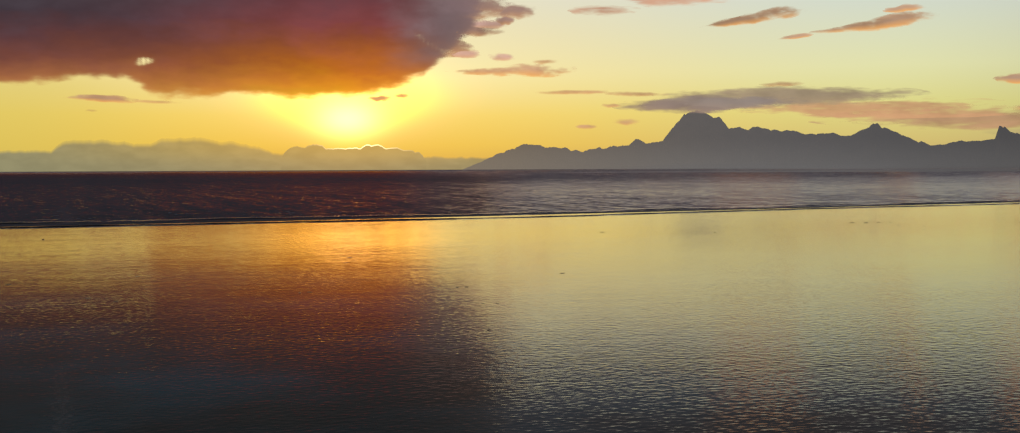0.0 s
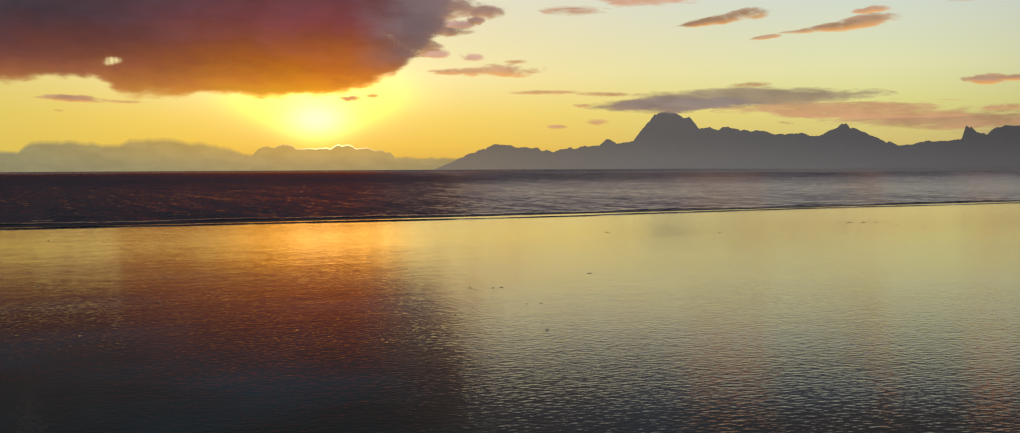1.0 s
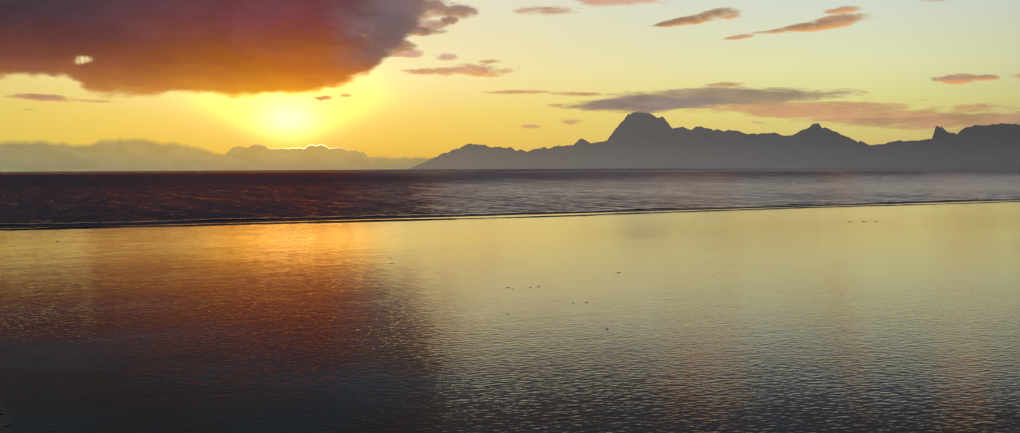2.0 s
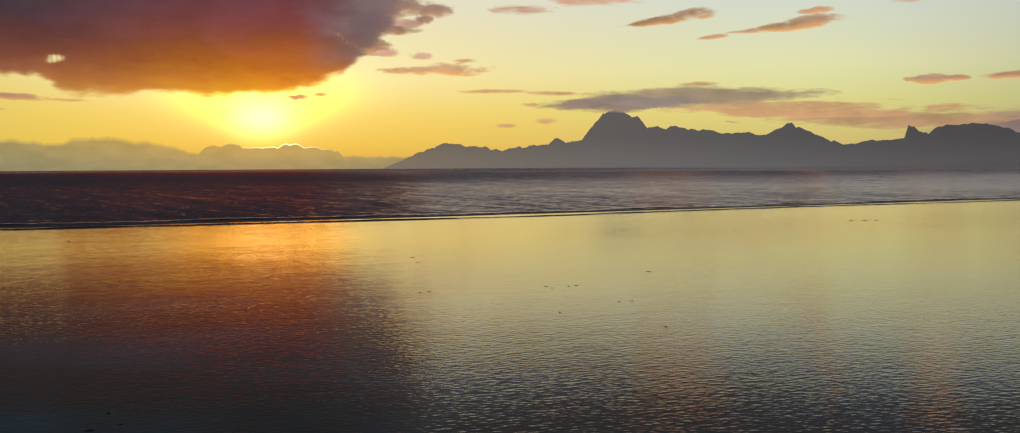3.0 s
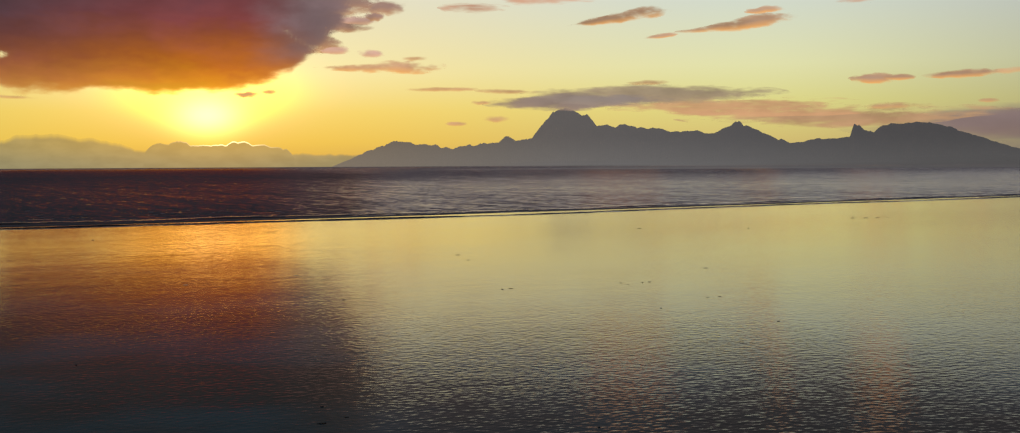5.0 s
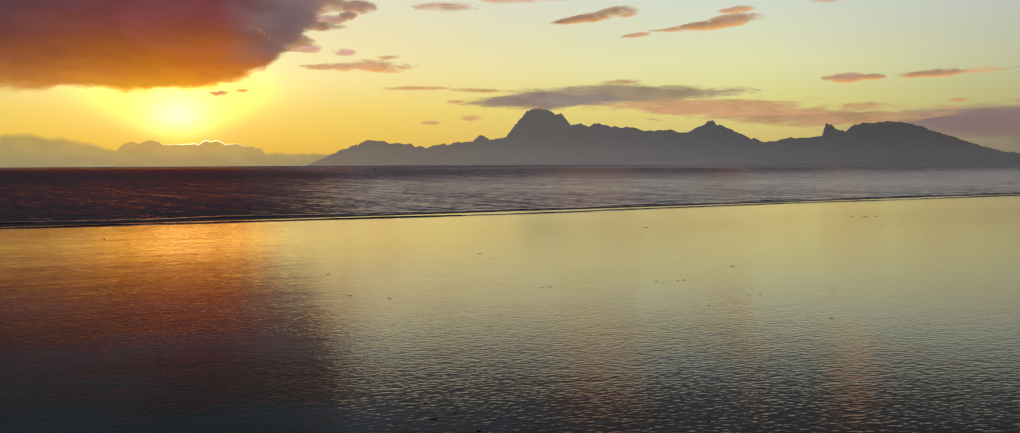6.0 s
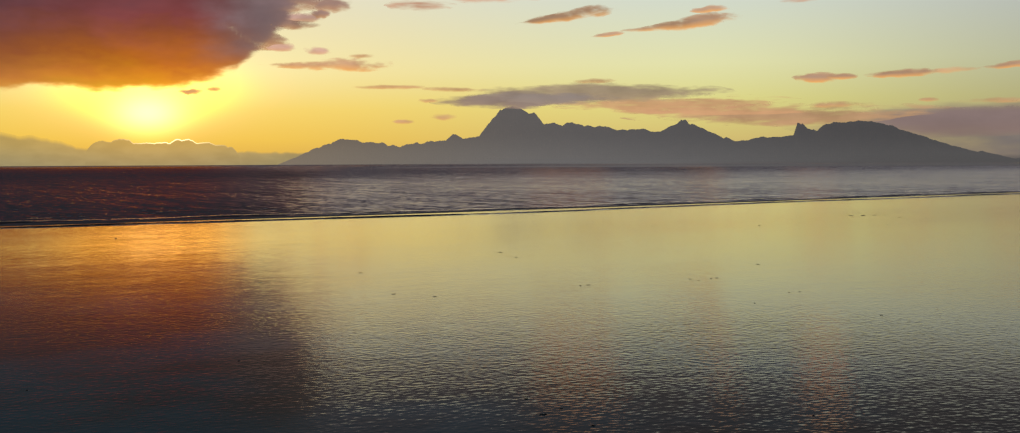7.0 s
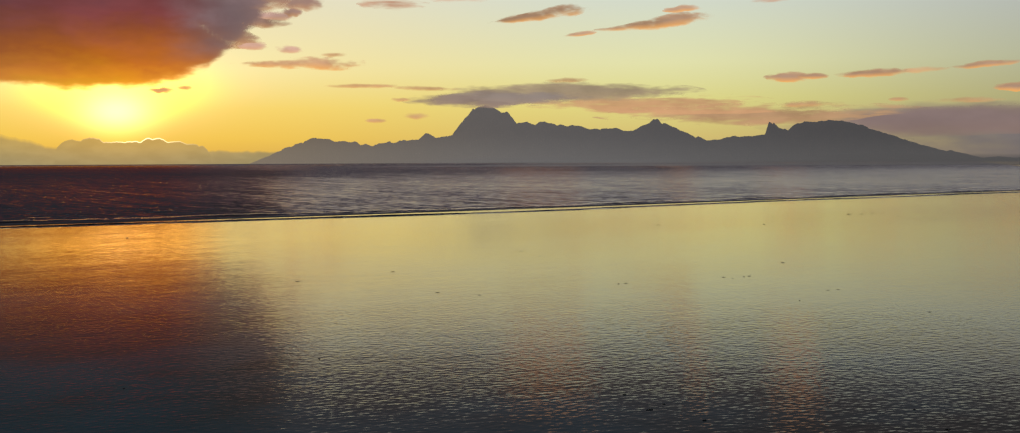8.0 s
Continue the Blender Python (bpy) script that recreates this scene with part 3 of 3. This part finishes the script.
# small evening clouds: bearing, height, half width, half height and tilt in degrees, and how grey they are
SMALL = "small mauve evening cloud with an orange underside"
THIN = "thin streak of orange-brown evening cloud"
for k, (az, el, wide, high, tilt, grey) in enumerate(((32.73, 6.79, 2.16, 0.30, 0.35, 0.75), (37.96, 6.37, 2.46, 0.29, 0.31, 0.95), (34.58, 5.91, 0.75, 0.12, 0.09, 1.4), (39.33, 7.00, 0.9, 0.17, 0.08, 1.25),
                                                      (44.00, 3.81, 0.95, 0.24, 0.0, 1.0), (45.0, 3.85, 0.75, 0.15, 0.0, 0.9), (47.69, 3.92, 1.45, 0.20, 0.05, 0.95), (52.44, 4.18, 1.5, 0.16, 0.11, 1.1),
                                                      (53.75, 3.19, 1.0, 0.20, 0.0, 1.1), (21.64, 4.56, 2.83, 0.29, 0.03, 1.4), (3.27, 3.20, 1.5, 0.18, -0.06, 1.1), (15.55, 3.30, 0.5, 0.14, 0.0, 1.7))):
    cloud(CLOUD, az, el, wide * 1.1, high * 1.0, (0.38 * grey, 0.25 * grey, 0.175 * grey), SMALL, az * 3 + el, radius=4560, deep=25, tilt=tilt, taper=0.55 if k in (0, 1, 9) else 0.2)
for az, el, wide, high, tilt, grey in ((51.52, 2.66, 1.5, 0.12, 0.0, 1.0), (48.86, 2.74, 0.4, 0.08, 0.0, 1.0), (45.16, 2.60, 1.4, 0.13, 0.03, 1.1), (49.90, 4.02, 1.1, 0.12, 0.05, 1.3),
                                       (23.30, 4.96, 0.65, 0.10, 0.0, 1.2), (24.49, 3.56, 1.5, 0.10, 0.0, 1.15), (27.43, 3.44, 1.35, 0.11, -0.05, 1.1), (26.23, 2.94, 0.5, 0.09, 0.0, 1.2),
                                       (27.04, 2.18, 0.65, 0.15, 0.0, 1.2), (25.09, 1.96, 0.5, 0.09, 0.0, 1.3), (33.95, 3.80, 0.9, 0.11, 0.0, 0.85), (5.60, 3.09, 1.0, 0.08, -0.03, 1.2),
                                       (2.85, 2.68, 0.3, 0.07, 0.0, 1.1), (16.6, 3.42, 0.32, 0.09, 0.0, 1.2)):
    cloud(STREAK, az, el, wide * 1.15, high * 1.2, (0.44 * grey, 0.27 * grey, 0.15 * grey), THIN, az * 3 + el, radius=4570, deep=12, tilt=tilt, rows=18, cols=30)
for az, el, wide, high in ((29.3, 7.64, 2.6, 0.26), (26.0, 7.29, 1.7, 0.28), (43.4, 7.30, 1.3, 0.18), (33.1, 9.69, 3.0, 1.2), (40.0, 9.31, 0.9, 0.6), (44.4, 9.63, 1.5, 1.3)):
    cloud(VEIL, az, el, wide, high, (0.58, 0.33, 0.22), "rosy evening cloud high over the lagoon", az * 3 + el, radius=4560, deep=40)
# the cap on the highest peak, the veils to its side and the painted mist at its foot
cap = new("cloud")
cap.location = polar(30.2, 2.7, 4620)
for name, az, el, wide, high, colour, seed, radius in (("lower_layer", 29.6, 2.91, 3.2, 0.39, (0.230, 0.185, 0.165), 5.0, 4620), ("middle_layer", 31.6, 3.03, 3.9, 0.38, (0.250, 0.208, 0.185), 6.0, 4615),
                                                      ("upper_layer", 34.0, 3.27, 6.2, 0.46, (0.34, 0.265, 0.175), 7.0, 4700)):
    layer = under(vapour(name, CAPPING, az, el, wide, high, colour, seed, radius=radius, deep=50), cap)
    layer.location -= cap.location
tagged(cap, "grey cap cloud resting on the island's highest peak", "cloud", "evening clouds")
LONG = "long thin pinkish-brown veil of cloud over the island"
cloud(VEIL, 36.0, 2.82, 6.0, 0.42, (0.56, 0.33, 0.17), LONG, 7.5, radius=4850, deep=30, tilt=-0.10)
cloud(VEIL, 39.0, 2.56, 7.5, 0.60, (0.57, 0.32, 0.17), LONG, 8.0, radius=4860, deep=30, tilt=-0.25)
cloud(VEIL, 43.5, 2.10, 8.0, 0.55, (0.46, 0.28, 0.155), LONG, 12.0, radius=4865, deep=30)
cloud(DUSK, 51.5, 1.75, 9.5, 0.85, (0.240, 0.175, 0.165), LONG, 9.0, radius=4870, deep=30)
cloud(DUSK, 59.0, 0.55, 14.0, 2.1, (0.190, 0.166, 0.165), "dusky grey bank of cloud behind the island", 10.0, radius=4880, deep=30)
# glowing layers that paint the air's haze over the island's foot
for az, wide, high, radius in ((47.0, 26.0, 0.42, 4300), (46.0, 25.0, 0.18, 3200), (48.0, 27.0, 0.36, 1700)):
    cloud(PAINTED_MIST, az, -0.02, wide, high, (0.140, 0.134, 0.134), "thin grey glowing layer painted as sea mist before the island", 14.0 + az, radius=radius, deep=20)
# dim glowing layers added to lighten the dark far sea
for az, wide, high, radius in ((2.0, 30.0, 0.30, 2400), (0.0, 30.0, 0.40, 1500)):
    cloud(PAINTED_MIST, az, -0.10 - 0.75 * high, wide, high, (0.078, 0.074, 0.080), "thin dim glowing layer painted as haze over the open sea", 17.0 + az, radius=radius, deep=15)


def billows(az, base, lumps):
    """the top of a bank of cloud in degrees: rounded lumps (bearing, half width, height) on a base"""
    top = base
    for at, wide, high in lumps:
        s = abs(az - at) / wide
        if s < 1:
            top = max(top, high - 0.45 * s ** 3.5)
    return top + sum(abs(noise.noise((az * f, 11.0, f))) / f ** 0.7 for f in (1.6, 3.4, 7.0, 14.0)) * 0.13 - 0.05


FAR_LUMPS = ((-7.5, 3.0, 0.87), (0.3, 2.2, 0.87), (2.7, 1.5, 1.33), (3.6, 1.6, 1.26), (5.5, 1.9, 1.19), (6.9, 1.9, 1.42), (8.3, 1.7, 1.26), (9.4, 1.5, 1.04))
NEAR_LUMPS = ((11.85, 0.75, 1.03), (12.6, 0.65, 1.12), (13.5, 1.3, 0.97), (14.3, 1.3, 0.98), (15.25, 0.8, 1.11), (16.0, 0.95, 0.99), (16.6, 0.9, 0.88), (17.0, 0.7, 0.79))
bank = new("cloud_bank")
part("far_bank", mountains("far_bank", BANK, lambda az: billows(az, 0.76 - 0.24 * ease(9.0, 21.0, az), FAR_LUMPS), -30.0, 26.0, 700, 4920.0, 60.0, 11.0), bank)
part("painted_rim_bank", mountains("painted_rim_bank", RIM_BANK, lambda az: billows(az, 0.85 * ease(10.95, 11.2, az) * ease(17.7, 16.2, az) - 0.25, NEAR_LUMPS), 10.9, 17.8, 240, 4860.0, 30.0, 12.0), bank,
     "vapour with a bright rim of sunlight painted on")
tagged(bank, "low yellowish-grey bank of cloud lying on the horizon", "cloud bank")


# ---- coral heads and floating weed in the lagoon ----
def coral_head(x, y, size, seed):
    bm = bmesh.new()
    bmesh.ops.create_icosphere(bm, subdivisions=3, radius=1.0)
    for v in bm.verts:
        bump = 1 + 0.45 * noise.fractal((v.co.x * 1.6 + seed, v.co.y * 1.6, v.co.z * 1.6), 0.8, 2.1, 4)
        v.co = Vector((v.co.x * size * 0.62, v.co.y * size * 0.5, v.co.z * size * 0.26)) * bump
    me = bpy.data.meshes.new("coral_head")
    bm.to_mesh(me)
    bm.free()
    me.polygons.foreach_set("use_smooth", [True] * len(me.polygons))
    me.materials.append(ROCK)
    ob = new("coral_head", me)
    ob.location = (x, y, size * 0.04)
    return tagged(ob, "small dark coral head breaking the lagoon surface", "coral", "coral heads in the lagoon")


def weed_patch(x, y, wide, seed):
    """a low ragged mat of floating weed"""
    bm = bmesh.new()
    bmesh.ops.create_icosphere(bm, subdivisions=3, radius=1.0)
    for v in bm.verts:
        bump = 1 + 0.9 * noise.fractal((v.co.x * 2.5 + seed * 3.1, v.co.y * 2.5, v.co.z * 2.0), 0.7, 2.1, 4)
        v.co = Vector((v.co.x * wide * 0.5 * bump, v.co.y * wide * 0.22 * bump, v.co.z * wide * 0.045 * bump))
    me = bpy.data.meshes.new("floating_weed")
    bm.to_mesh(me)
    bm.free()
    me.materials.append(WEED)
    ob = new("floating_weed", me)
    ob.location = (x, y, 0.01)
    return tagged(ob, "dark tangle of weed floating on the lagoon", "seaweed", "weed on the lagoon")


for k, (x, y, size) in enumerate(((-13.1, 60.1, 0.24), (-7.1, 46.6, 0.30), (-7.6, 41.7, 0.34), (-0.6, 39.2, 0.22), (-21.9, 57.7, 0.2), (19.3, 64.4, 0.25), (26.8, 77.4, 0.3),
                                  (77.7, 129.2, 0.55), (2.0, 149.7, 0.6), (16.4, 78.4, 0.3), (-10.0, 42.6, 0.12), (92.4, 121.4, 0.4))):
    coral_head(x, y, size * 0.34, k * 7.3)
for k, (x, y, wide) in enumerate(((-8.0, 44.0, 0.9), (-7.0, 44.5, 0.5), (-2.2, 36.6, 0.7), (25.0, 67.6, 0.6), (25.9, 67.6, 0.7), (25.4, 78.0, 0.8), (25.3, 76.9, 0.6), (27.5, 77.6, 0.9),
                                  (17.1, 78.5, 0.9), (27.1, 107.7, 1.2), (25.3, 101.8, 0.9), (37.7, 84.7, 1.1), (66.0, 136.2, 1.8), (108.1, 143.0, 2.6), (110.0, 142.3, 2.9), (111.8, 141.8, 2.2),
                                  (113.5, 141.4, 1.4), (109.3, 134.7, 1.6), (110.5, 130.9, 1.3), (105.2, 124.6, 1.2), (7.8, 95.4, 1.0), (-1.1, 92.3, 1.0), (3.6, 80.5, 0.9), (5.1, 77.7, 0.8),
                                  (21.2, 56.5, 0.7))):
    weed_patch(x, y, wide * 0.28, k)
